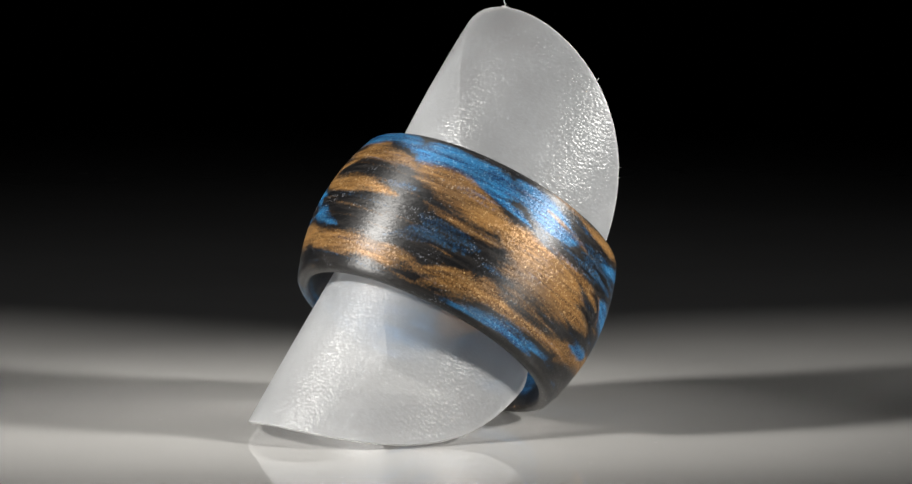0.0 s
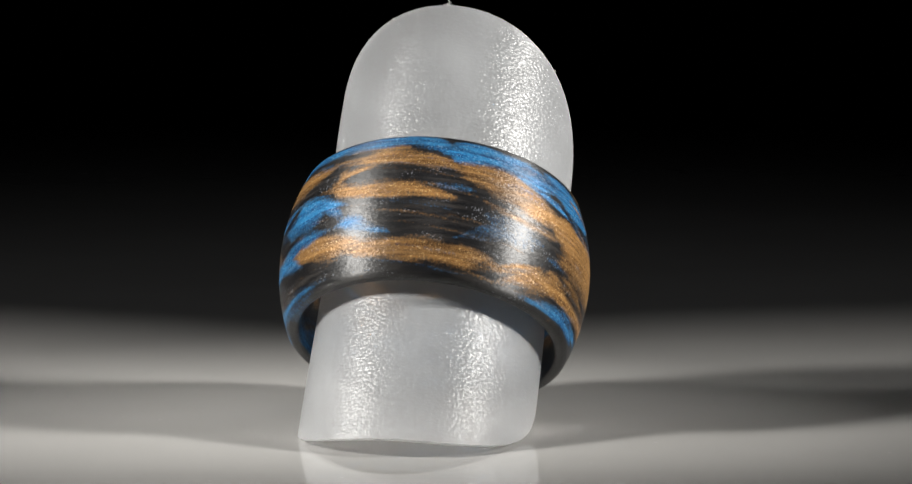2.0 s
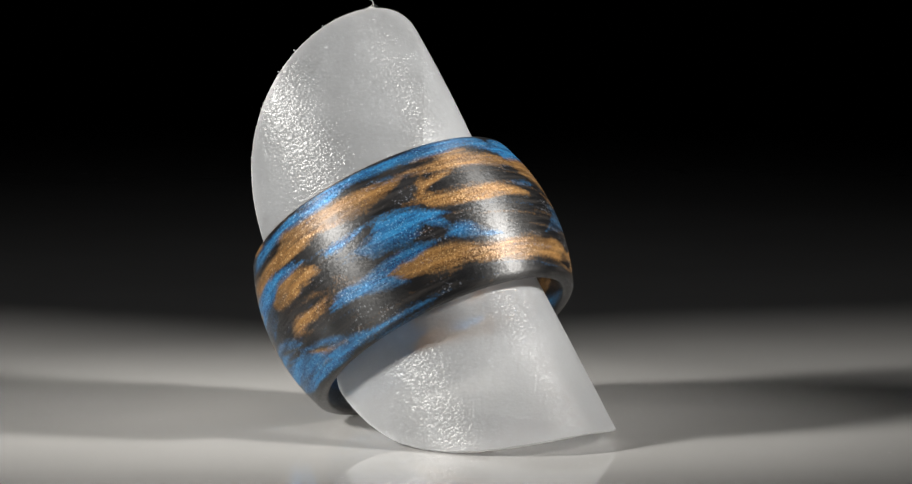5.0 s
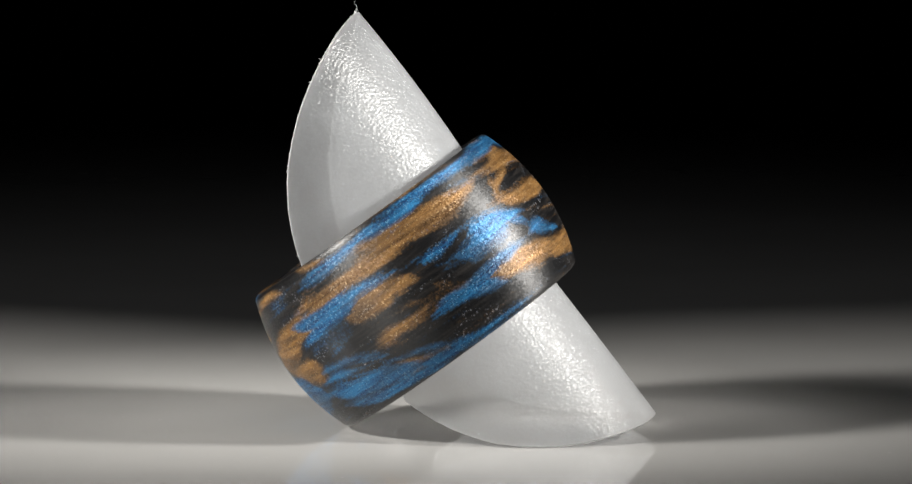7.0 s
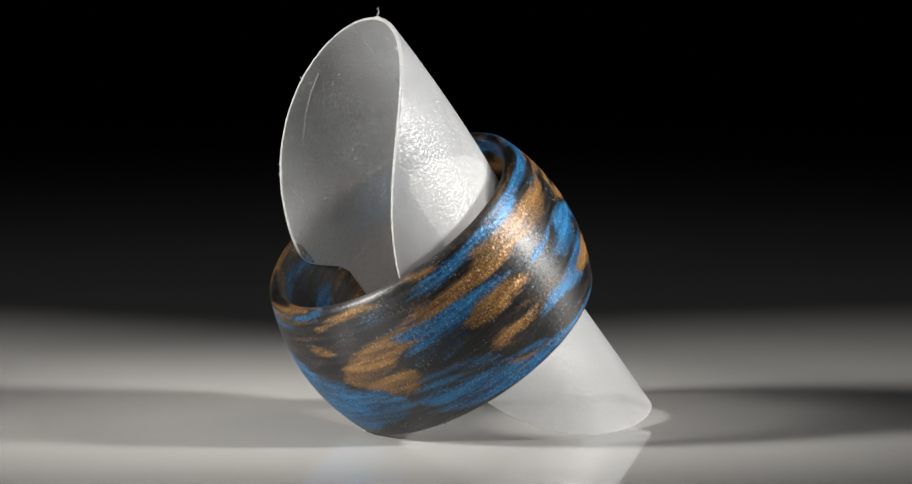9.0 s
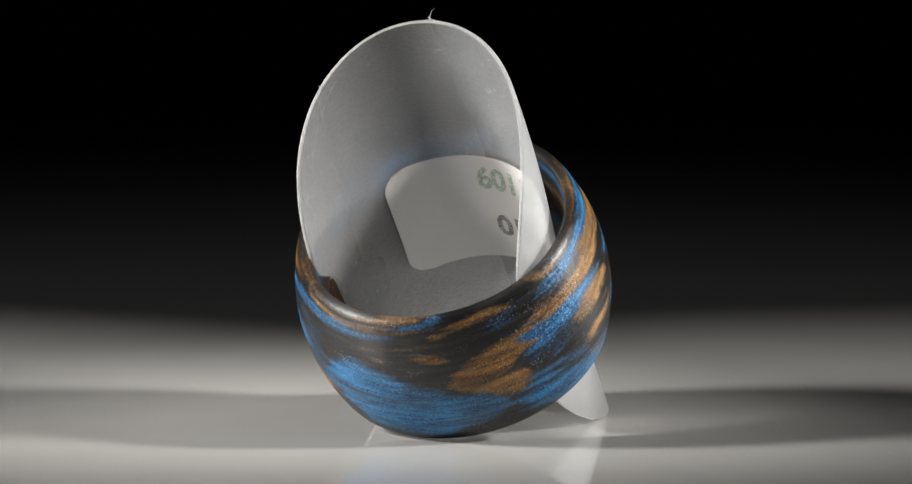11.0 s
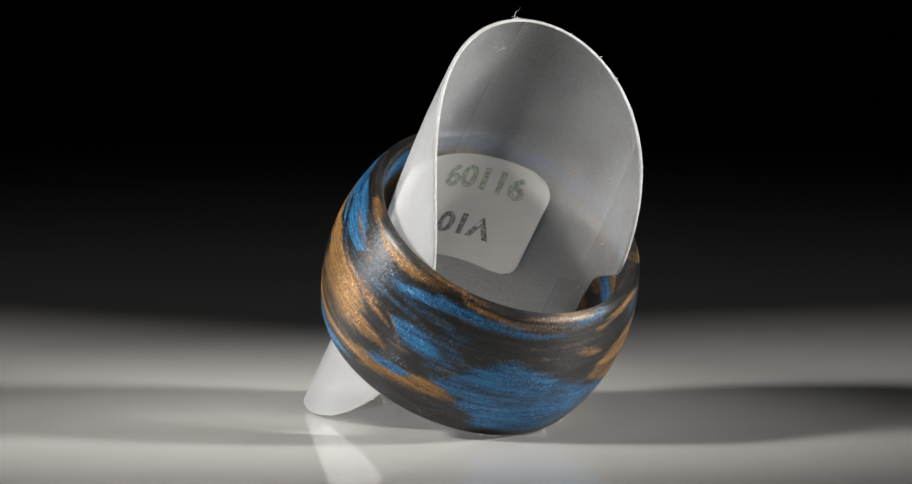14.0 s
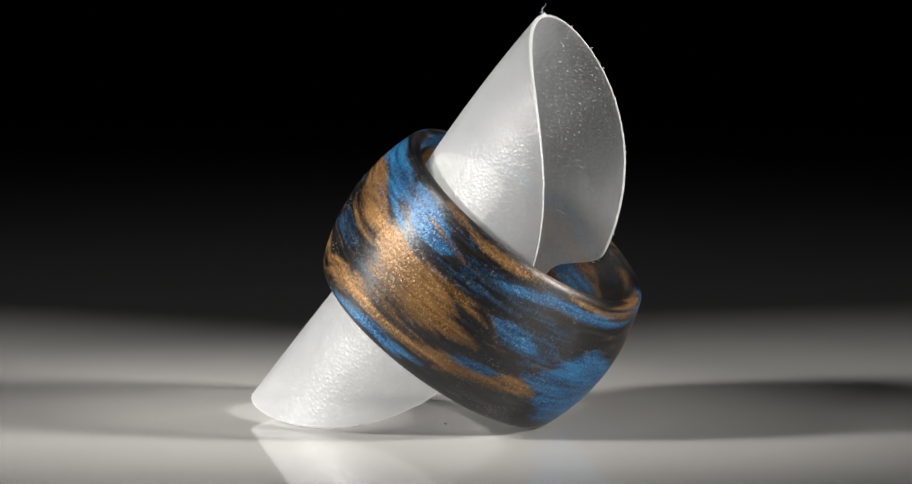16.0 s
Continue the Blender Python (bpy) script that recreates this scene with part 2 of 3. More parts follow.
STREAKS += [
    ("black", 52.6, -4.90, 68.2, -4.96, 91.0, -5.63, 0.17),
    ("black", 66.5, 3.29, 83.6, 2.43, 105.6, 1.75, 0.28),
    ("gold", -95.5, 5.50, -65.3, 3.90, -40.0, 4.08, 0.96),
    ("gold", -26.5, 3.97, -8.7, 4.21, 13.7, 3.40, 0.45),
    ("gold", 13.9, 3.53, 32.6, 2.80, 50.2, 0.59, 1.26),
    ("gold", -34.2, 1.71, -28.7, 2.72, -15.8, 3.24, 0.30),
    ("gold", -35.0, 1.57, -14.1, 1.23, 15.2, 0.17, 0.43),
    ("gold", -61.0, -2.54, -41.8, -3.07, -15.1, -4.07, 0.75),
    ("gold", -17.9, -3.70, 7.5, -4.19, 35.3, -4.31, 0.57),
    ("faint_gold", -75.1, -0.58, -70.7, -1.55, -67.0, -2.45, 0.32),
    ("blue", -88.3, 6.40, -45.8, 5.97, -13.8, 5.89, 0.48),
    ("blue", -13.7, 6.04, 1.7, 6.04, 13.1, 4.73, 0.44),
    ("blue", 9.9, 4.43, 24.1, 4.95, 60.4, 4.92, 0.96),
]
STREAKS += [
    ("blue", -72.7, 1.42, -48.6, 0.85, -25.9, -0.23, 0.73),
    ("faint_blue", -71.4, -0.26, -62.1, -0.20, -55.4, -0.17, 0.46),
    ("blue", -30.4, -1.78, -19.6, -2.02, -8.8, -3.01, 0.48),
    ("blue", -76.4, -3.05, -58.5, -2.44, -32.2, -2.02, 0.47),
    ("blue", -101.5, -5.17, -70.8, -5.85, -45.0, -6.04, 0.52),
    ("faint_blue", 27.5, -0.86, 38.5, -1.31, 52.4, -1.49, 0.64),
    ("faint_blue", 6.5, 1.59, 12.9, 1.29, 21.7, 1.18, 0.31),
    ("black", -38.2, 4.56, -14.5, 4.97, 11.4, 4.23, 0.55),
    ("black", -29.2, 1.93, -10.5, 1.98, 25.9, 1.37, 0.61),
    ("black", -82.0, 3.53, -60.3, 2.31, -35.5, 2.22, 0.54),
    ("black", -26.5, -0.94, -3.3, -0.70, 23.2, -1.24, 1.03),
    ("black", -7.9, -2.75, 7.9, -3.19, 26.3, -3.23, 0.38),
    ("black", -83.9, 0.10, -65.1, -0.62, -40.3, -1.78, 0.24),
]
STREAKS += [
    ("black", -75.8, -3.86, -53.6, -4.33, -22.6, -5.25, 0.62),
    ("black", -22.4, -5.09, 0.2, -5.48, 31.0, -5.67, 0.41),
    ("black", -84.7, -4.73, -61.3, -5.54, -34.0, -6.11, 0.35),
    ("black", 33.0, -2.55, 46.3, -2.72, 61.7, -2.46, 1.02),
    ("black", 35.4, -4.64, 43.4, -4.06, 53.7, -3.37, 0.17),
    ("gold", -129.7, 3.60, -101.2, 3.73, -69.4, 3.31, 0.63),
    ("gold", -71.1, 3.36, -53.2, 3.60, -35.8, 4.13, 0.69),
    ("gold", -29.5, 5.03, -18.2, 5.14, -5.0, 5.01, 0.29),
    ("gold", -110.8, 0.95, -99.5, 1.04, -84.7, 0.84, 0.98),
    ("gold", -107.3, -2.34, -91.4, -1.73, -81.6, -1.61, 0.81),
    ("faint_gold", -81.9, -1.16, -72.5, -1.61, -64.6, -2.00, 0.23),
    ("gold", -23.7, 4.18, -7.8, 4.15, 7.4, 2.93, 0.60),
    ("gold", -32.8, 1.80, -22.2, 0.74, 9.9, 0.48, 0.42),
]
STREAKS += [
    ("gold", -28.8, 3.33, -32.4, 2.39, -31.9, 1.48, 0.39),
    ("gold", -59.4, -2.73, -43.1, -3.29, -20.4, -4.13, 0.72),
    ("gold", -25.2, -3.77, -10.3, -4.37, 14.9, -4.72, 0.66),
    ("gold", -87.5, 6.40, -61.7, 6.40, -40.5, 6.39, 0.02),
    ("gold", -153.8, 2.38, -136.7, 2.67, -124.7, 2.82, 0.69),
    ("gold", -139.1, -0.25, -139.2, -1.07, -141.0, -2.02, 1.20),
    ("gold", -120.7, -4.15, -107.2, -4.97, -84.7, -5.19, 0.28),
    ("blue", -122.7, 4.95, -93.5, 5.55, -78.8, 5.69, 0.45),
    ("blue", -83.7, 5.39, -64.8, 5.73, -51.4, 5.53, 0.30),
    ("blue", -57.2, 6.14, -34.8, 5.66, 6.6, 5.45, 0.45),
    ("blue", -133.5, 1.12, -109.4, 1.94, -84.6, 2.02, 0.58),
    ("blue", -75.5, 1.43, -59.8, 0.65, -41.3, -0.27, 0.59),
    ("blue", -51.3, 1.45, -38.2, 0.55, -26.9, -1.42, 0.43),
]
STREAKS += [
    ("blue", -77.2, -3.07, -61.1, -2.68, -42.2, -1.72, 0.42),
    ("blue", -28.6, -1.83, -19.5, -2.40, -9.3, -2.94, 0.33),
    ("blue", -139.4, -2.36, -121.0, -2.33, -103.6, -3.27, 0.41),
    ("blue", -140.1, -4.65, -107.3, -5.87, -79.2, -6.38, 0.53),
    ("blue", -79.2, -6.38, -61.2, -6.40, -40.7, -6.21, 0.54),
    ("blue", -108.8, -3.42, -94.6, -4.14, -82.9, -5.24, 0.24),
    ("black", -120.5, 3.87, -101.5, 4.33, -77.5, 3.71, 0.20),
    ("black", -82.6, 2.69, -64.2, 2.11, -40.0, 2.24, 0.56),
    ("black", -85.9, 1.03, -69.4, 0.50, -49.8, -0.36, 0.49),
    ("black", -104.6, -1.46, -87.8, -0.68, -71.2, -1.21, 0.32),
    ("black", -86.1, -2.93, -71.7, -3.09, -54.9, -3.14, 0.65),
    ("black", -83.7, -4.92, -64.3, -4.91, -41.0, -5.49, 0.74),
    ("black", -46.5, -4.37, -29.8, -5.13, 6.7, -5.86, 0.41),
]
STREAKS += [
    ("black", -133.0, -1.13, -116.8, -1.54, -102.1, -2.43, 0.44),
    ("black", -137.9, -2.69, -118.3, -3.30, -102.0, -4.37, 0.18),
    ("black", -41.0, 3.01, -35.5, 2.75, -31.8, 2.76, 0.49),
    ("black", -21.8, -0.31, -7.8, -1.62, 9.2, -2.81, 1.20),
    ("gold", -165.7, 4.99, -147.2, 5.77, -132.5, 5.61, 0.40),
    ("gold", -120.6, 6.40, -112.2, 6.12, -105.0, 5.92, 0.24),
    ("gold", -145.6, 1.87, -123.0, 2.60, -98.4, 3.36, 0.47),
    ("gold", -101.0, 3.77, -82.4, 3.89, -64.2, 3.16, 0.62),
    ("gold", -160.5, 1.59, -142.9, 2.26, -127.1, 2.32, 0.69),
    ("gold", -156.8, -0.22, -141.9, -0.75, -132.4, -0.40, 1.01),
    ("gold", -108.3, 0.87, -93.5, 1.25, -78.9, 0.67, 0.80),
    ("faint_gold", -90.4, -1.94, -78.2, -2.07, -64.3, -2.05, 0.55),
    ("gold", -174.1, 3.56, -167.8, 3.23, -161.7, 2.90, 0.29),
]
STREAKS += [
    ("gold", -103.8, -3.99, -93.4, -5.02, -84.2, -5.35, 0.20),
    ("blue", 167.4, 6.21, 187.0, 6.15, 207.9, 6.40, 0.30),
    ("blue", -120.5, 5.31, -107.3, 5.30, -94.1, 5.46, 0.40),
    ("blue", -93.0, 5.69, -73.5, 5.32, -55.0, 5.74, 0.39),
    ("blue", -136.1, 2.86, -118.3, 2.39, -100.3, 2.85, 0.47),
    ("faint_blue", -130.7, 0.27, -117.7, 0.66, -107.9, 1.64, 0.71),
    ("blue", -63.8, -0.01, -51.4, -0.00, -36.9, -0.43, 1.08),
    ("blue", -82.5, -2.57, -67.5, -2.76, -49.9, -3.96, 0.57),
    ("blue", 162.2, -2.38, 194.1, -2.36, 218.4, -3.22, 1.80),
    ("blue", -144.4, -2.94, -119.4, -4.20, -94.1, -5.35, 0.82),
    ("blue", -98.0, -5.09, -80.0, -6.11, -54.1, -6.40, 0.46),
    ("blue", -135.1, -1.45, -120.1, -1.63, -105.0, -2.82, 0.35),
    ("black", -160.1, 4.56, -143.6, 4.88, -128.7, 4.37, 0.48),
]
STREAKS += [
    ("black", -156.8, 3.39, -145.0, 3.55, -133.8, 3.76, 0.36),
    ("black", -125.1, 4.36, -110.4, 4.40, -94.6, 4.34, 0.25),
    ("black", -132.0, -0.90, -117.7, -0.65, -103.4, -2.18, 0.78),
    ("black", -124.3, -1.93, -109.2, -3.00, -91.2, -4.04, 0.22),
    ("black", -104.9, -0.57, -92.4, -1.11, -76.4, -1.55, 0.35),
    ("black", -99.9, -2.37, -84.1, -3.14, -63.3, -3.90, 0.40),
    ("black", 175.3, 3.81, 192.2, 4.13, 204.0, 3.73, 0.29),
    ("black", -174.3, 2.62, -163.4, 2.43, -156.3, 2.05, 0.31),
    ("black", -78.0, 2.64, -68.1, 2.11, -51.0, 2.18, 0.47),
    ("black", -70.9, 0.43, -60.7, 0.74, -50.6, 1.64, 0.56),
    ("gold", 105.7, -4.43, 129.0, -2.53, 147.2, -2.88, 0.78),
    ("gold", 83.9, 6.02, 103.6, 5.68, 122.4, 6.15, 0.23),
    ("gold", 111.4, 6.40, 135.8, 6.40, 156.9, 6.14, 0.05),
]
STREAKS += [
    ("gold", 156.9, 6.14, 173.5, 6.32, 191.8, 6.40, 0.13),
    ("gold", -163.1, 0.44, -150.5, 1.07, -134.2, 1.98, 1.20),
    ("gold", -175.1, 3.46, -168.5, 3.43, -160.3, 2.90, 0.22),
    ("blue", 100.8, 3.90, 127.8, 4.98, 144.4, 5.29, 0.36),
    ("blue", 141.1, 5.17, 160.8, 5.65, 180.3, 6.17, 0.22),
    ("blue", 176.9, 6.17, 195.2, 6.40, 212.2, 6.40, 0.08),
    ("blue", 111.5, 1.55, 124.2, 1.17, 136.6, 0.41, 0.86),
    ("blue", 129.3, 0.22, 144.4, -0.89, 160.9, -1.78, 1.13),
    ("blue", 150.5, 1.59, 165.0, 0.85, 183.2, 1.07, 0.56),
    ("blue", 145.7, -3.37, 174.0, -2.85, 209.8, -3.50, 2.37),
    ("blue", 159.9, -0.35, 181.1, -0.25, 203.4, -2.12, 1.09),
    ("black", 109.7, 3.40, 130.3, 3.76, 146.7, 3.65, 0.47),
    ("black", 143.3, 3.70, 168.8, 3.80, 198.3, 4.39, 0.92),
]
STREAKS += [
    ("black", -165.4, 4.59, -149.6, 4.96, -130.5, 5.11, 0.52),
    ("black", 119.8, -1.01, 135.7, -0.66, 148.5, 0.28, 0.50),
    ("black", 151.7, 2.10, 161.1, 1.93, 175.4, 1.12, 0.24),
    ("black", 171.2, 2.71, 183.7, 2.72, 195.4, 2.66, 0.28),
    ("black", 113.1, -6.40, 135.1, -5.12, 161.6, -5.37, 0.84),
    ("black", 91.2, -0.31, 105.1, -0.17, 117.0, -0.58, 0.27),
    ("black", 167.7, 5.20, 190.9, 5.44, 210.7, 5.66, 0.18),
    ("gold", 21.9, 2.50, 41.0, 1.65, 63.3, 1.34, 1.02),
    ("gold", 29.2, 0.09, 48.7, -0.26, 59.5, -0.19, 0.23),
    ("gold", 61.8, 1.07, 81.9, 0.44, 101.0, 0.03, 1.15),
    ("gold", 60.6, -1.69, 80.5, -1.54, 100.7, -2.23, 0.73),
    ("gold", 36.3, -5.44, 66.8, -3.96, 97.2, -4.23, 0.66),
    ("gold", 96.3, -3.93, 116.9, -3.21, 146.5, -2.60, 0.54),
]
STREAKS += [
    ("gold", 77.0, 1.67, 93.5, 1.69, 108.6, 1.67, 0.20),
    ("gold", 108.6, 1.67, 113.7, 1.20, 119.6, -0.07, 0.20),
    ("gold", 69.3, 4.63, 83.7, 4.15, 93.7, 3.77, 0.19),
    ("gold", 65.2, 6.40, 100.8, 6.03, 132.6, 6.28, 0.15),
    ("gold", 132.6, 6.28, 156.1, 5.68, 184.0, 6.07, 0.21),
    ("gold", 30.2, -4.95, 47.8, -3.66, 55.6, -3.53, 0.22),
    ("blue", 37.0, 4.43, 55.2, 4.43, 71.8, 4.20, 0.49),
    ("blue", 59.8, 3.84, 75.3, 3.52, 88.3, 4.09, 0.55),
    ("blue", 41.1, 3.55, 55.3, 3.06, 65.1, 2.54, 0.27),
    ("blue", 124.4, 5.56, 143.3, 4.96, 179.8, 5.19, 0.32),
    ("blue", 53.7, -5.96, 74.6, -5.58, 93.8, -5.81, 0.34),
    ("blue", 108.5, -2.93, 118.3, -2.51, 128.1, -2.07, 0.38),
    ("faint_blue", 88.3, 4.09, 111.7, 4.10, 141.5, 3.41, 0.41),
]
STREAKS += [
    ("faint_blue", 114.4, 2.12, 130.7, 1.71, 145.5, 0.96, 0.66),
    ("blue", 144.9, -2.23, 153.3, 0.13, 177.6, 1.54, 1.59),
    ("blue", 156.2, -3.59, 166.2, -1.35, 175.6, 1.19, 1.20),
    ("faint_blue", 16.3, -3.16, 38.6, -1.70, 47.7, -2.08, 0.59),
    ("black", 65.1, 2.54, 88.6, 2.49, 105.9, 2.48, 0.26),
    ("black", 102.3, 1.91, 111.6, 1.30, 117.4, 0.05, 0.26),
    ("black", 64.0, -3.20, 83.1, -3.67, 103.5, -3.11, 0.29),
    ("black", 99.9, 3.15, 121.5, 3.42, 155.7, 3.40, 0.45),
    ("black", 120.8, -2.14, 122.8, -0.49, 138.1, -0.49, 0.59),
    ("black", 128.4, 0.64, 140.0, 0.12, 147.6, 0.68, 0.24),
    ("black", 111.8, -4.54, 135.9, -4.14, 156.6, -4.12, 0.84),
    ("black", 101.0, -5.46, 123.9, -5.21, 149.4, -5.12, 0.46),
    ("black", 143.2, 4.25, 159.4, 3.87, 185.6, 4.29, 0.64),
]
STREAKS += [
    ("black", 25.4, 6.09, 40.6, 6.03, 57.3, 6.24, 0.29),
]


def grainy(x, y, seed):
    """Smooth noise over a plane, from -1 to 1, in three octaves."""
    rng = np.random.default_rng(seed)
    table = rng.uniform(-1, 1, (256, 256))
    total = 0
    for k, amp in ((1, 0.6), (2, 0.3), (4, 0.15)):
        xi, yi = np.floor(x * k).astype(int), np.floor(y * k).astype(int)
        fx, fy = x * k - xi, y * k - yi
        fx, fy = fx * fx * (3 - 2 * fx), fy * fy * (3 - 2 * fy)
        a, b = table[xi % 256, yi % 256], table[(xi + 1) % 256, yi % 256]
        c, d = table[xi % 256, (yi + 1) % 256], table[(xi + 1) % 256, (yi + 1) % 256]
        total = total + amp * ((a * (1 - fx) + b * fx) * (1 - fy) + (c * (1 - fx) + d * fx) * fy)
    return total


def colour_fields(phi, s, inside):
    """Two smooth fields over the ring, above zero where gold or blue shows; the colours run on through its thickness."""
    R = 12.3 * math.pi / 180
    gold, blue = np.full(phi.shape, -1.0), np.full(phi.shape, -1.0)
    for number, (colour, p0, s0, p1, s1, p2, s2, width) in enumerate(STREAKS):
        rel = (phi - p1 + 180) % 360 - 180
        near = (rel > min(p0, p2, p1) - p1 - 16) & (rel < max(p0, p2, p1) - p1 + 16)
        x, y = rel[near] * R, s[near]
        # a bow through start, middle and end
        a, e = np.array([(p0 - p1) * R, s0]), np.array([(p2 - p1) * R, s2])
        c = 2 * np.array([0.0, s1]) - (a + e) / 2
        long = np.linalg.norm(e - a)
        d, side, along = np.full(x.shape, 9.0), np.zeros(x.shape), np.zeros(x.shape)
        last, steps = a, 14
        for i in range(1, steps + 1):
            f = i / steps
            pt = (1 - f) ** 2 * a + 2 * f * (1 - f) * c + f * f * e
            v = pt - last
            g = ((x - last[0]) * v[0] + (y - last[1]) * v[1]) / max(v @ v, 1e-9)
            if i > 1:
                g = np.maximum(g, 0)
            if i < steps:
                g = np.minimum(g, 1)
            gc = np.clip(g, 0, 1)
            dist = np.hypot(x - last[0] - gc * v[0], y - last[1] - gc * v[1])
            nearer = dist < d
            d = np.where(nearer, dist, d)
            along = np.where(nearer, (f - 1 / steps + g / steps) * long, along)
            side = np.where(nearer, ((x - last[0]) * v[1] - (y - last[1]) * v[0]) / max(np.linalg.norm(v), 1e-9), side)
            last = pt
        # threads that run with the streak fray its sides and draw out its ends
        u = np.clip(along / long, 0, 1)
        w = 1.0 * width * np.clip(1.28 * (1 - np.abs(2 * u - 1) ** 2.1), 0.06, 1.0)
        threads = grainy(along * 0.3 + 40, side * 3.2 + 40, number + 11)
        wide = grainy(along * 0.35 + 90, side * 0.9 + 60, number + 501)
        dark = np.clip(grainy(along * 0.2 + 70, side * 4.6 + 80, number + 901) - 0.22, 0, 1)
        size = min(1.0, 0.25 + width)
        value = np.clip((w - d - 0.5 * dark * size + size * (0.3 * threads + 0.2 * wide)) / (0.22 + 0.4 * size), -1, 1)
        if colour.startswith("faint"):
            value = np.minimum(value - 0.2, -0.27)
        if colour.endswith("gold"):
            gold[near] = np.maximum(gold[near], value)
            blue[near] = np.minimum(blue[near], np.maximum(-value, -1))
        elif colour.endswith("blue"):
            blue[near] = np.maximum(blue[near], value)
            gold[near] = np.minimum(gold[near], np.maximum(-value, -1))
        else:
            gold[near] = np.minimum(gold[near], -value)
            blue[near] = np.minimum(blue[near], -value)
    # fine veins between the streaks
    a = np.radians(phi)
    vein = grainy(np.cos(a) * 4 + 30, s * 2.2 + np.sin(a) * 3 + 30, 77)
    gold = np.maximum(gold, vein * 0.9 - 0.85)
    blue = np.maximum(blue, -vein * 0.9 - 0.85)
    rim = np.clip((np.abs(s) - 5.9) / 0.3, 0, 1)
    lines = grainy(np.cos(a) * 5 + 60, np.sin(a) * 5 + s * 0.2 + 9 * inside + 60, 99)
    gold = np.where(rim > 0, np.maximum(gold, rim * (lines * 1.2 - 0.56) - (1 - rim)), gold)
    return gold - 0.05 * inside - 0.3 * rim, blue - 0.12 * inside - 0.7 * rim


# ---- the ring ----
def ring():
    n = 1100
    # closed profile (distance along the axis, radius): domed outside, rounded rims, softly domed bore
    prof = []
    edge = 0.45
    for i in range(97):
        s = -(HALF - edge) + 2 * (HALF - edge) * i / 96
        prof.append((s, R_OUT - CURVE * s * s))
    rim_out = R_OUT - CURVE * (HALF - edge) ** 2
    rim_in = R_IN + 0.35

    def corner(sign):
        pts = []
        slope = 2 * CURVE * (HALF - edge)
        for j in range(1, 7):
            a = radians(15 * j)
            pts.append((sign * (HALF - edge + edge * math.sin(a)), rim_out - edge * (1 - math.cos(a)) - slope * edge * math.sin(a) * 0.7))
        for j in range(1, 5):
            f = j / 5
            pts.append((sign * HALF, pts[5][1] + (rim_in + 0.3 - pts[5][1]) * f))
        for j in range(0, 7):
            a = radians(15 * j)
            pts.append((sign * (HALF - 0.3 + 0.3 * math.cos(a)), rim_in + 0.3 - 0.3 * math.sin(a)))
        return pts

    top = corner(1)
    prof += top
    for i in range(1, 40):
        s = (HALF - 0.3) * (1 - 2 * i / 40)
        prof.append((s, R_IN + 0.35 * (s / HALF) ** 2))
    prof += corner(-1)[::-1]
    k = len(prof)
    P = np.array(prof)
    ang = np.linspace(0, 2 * np.pi, n, endpoint=False)
    S, A = np.meshgrid(P[:, 0], ang)
    Rr = np.broadcast_to(P[:, 1], S.shape)
    co = np.stack([Rr * np.cos(A), Rr * np.sin(A), S], -1).reshape(-1, 3) * MM
    i = np.arange(n)[:, None]
    inside = np.arange(k) > 96 + 6
    gold, blue = colour_fields(np.degrees(A), S, np.broadcast_to(inside, S.shape))
    root = new("ring")
    root.matrix_world = RING_AT
    tagged(root, "wide domed black ring marbled with gold and blue flake", "ring")
    # the outer band, the two rims and the bore, cut from one closed profile
    spans = (("band", -4, 100, "domed outer band"), ("rim", 100, 112, "narrow dark rim"), ("bore", 112, 154, "smooth dark bore"), ("rim", 154, k - 4, "narrow dark rim"))
    for name, j0, j1, label in spans:
        cols = np.arange(j0, j1 + 1) % k
        m = len(cols)
        me = bpy.data.meshes.new(name)
        jj = np.arange(m - 1)[None, :]
        quads = np.stack([i * m + jj, ((i + 1) % n) * m + jj, ((i + 1) % n) * m + jj + 1, i * m + jj + 1], -1).reshape(-1, 4)
        me.from_pydata(co.reshape(n, k, 3)[:, cols].reshape(-1, 3).tolist(), [], quads.tolist())
        me.materials.append(RING)
        me.polygons.foreach_set("use_smooth", np.ones(len(quads), bool))
        for field_name, field in (("gold", gold), ("blue", blue)):
            at = me.attributes.new(field_name, "FLOAT", "POINT")
            at.data.foreach_set("value", field[:, cols].astype(np.float32).ravel())
        ob = new(name, me)
        ob.parent = root
        tagged(ob, label)
    return root


RING_OB = ring()


# ---- the curled plastic disc ----
DISC_LOW = 19.388  # the lower lobe is a little shorter than the upper
DISC_W, DISC_S, DISC_MID, CURL, TAPER, THICK = 18.363, 20.634, 0.072, 9.063, 0.1009, 0.32
FLARE, TAPER_LOW, FLARE_LOW, OVAL = -0.0036, -0.0237, -0.0007, 1.098  # the curl opens towards its ends and is slightly oval


def disc_half_width(s):
    """Half the width of the flat tag at s along its axis: a round disc with a waist, drawn in on both sides."""
    f = max(0.0, 1 - ((s - DISC_MID) / (DISC_S if s > DISC_MID else DISC_LOW)) ** 2)
    waist = min(1.0, max(0.0, (6.5 - abs(s - DISC_MID)) / 4.6))
    return DISC_W * f ** (0.4763 if s > DISC_MID else 0.4639) - 3.3 * waist * waist * (3 - 2 * waist)


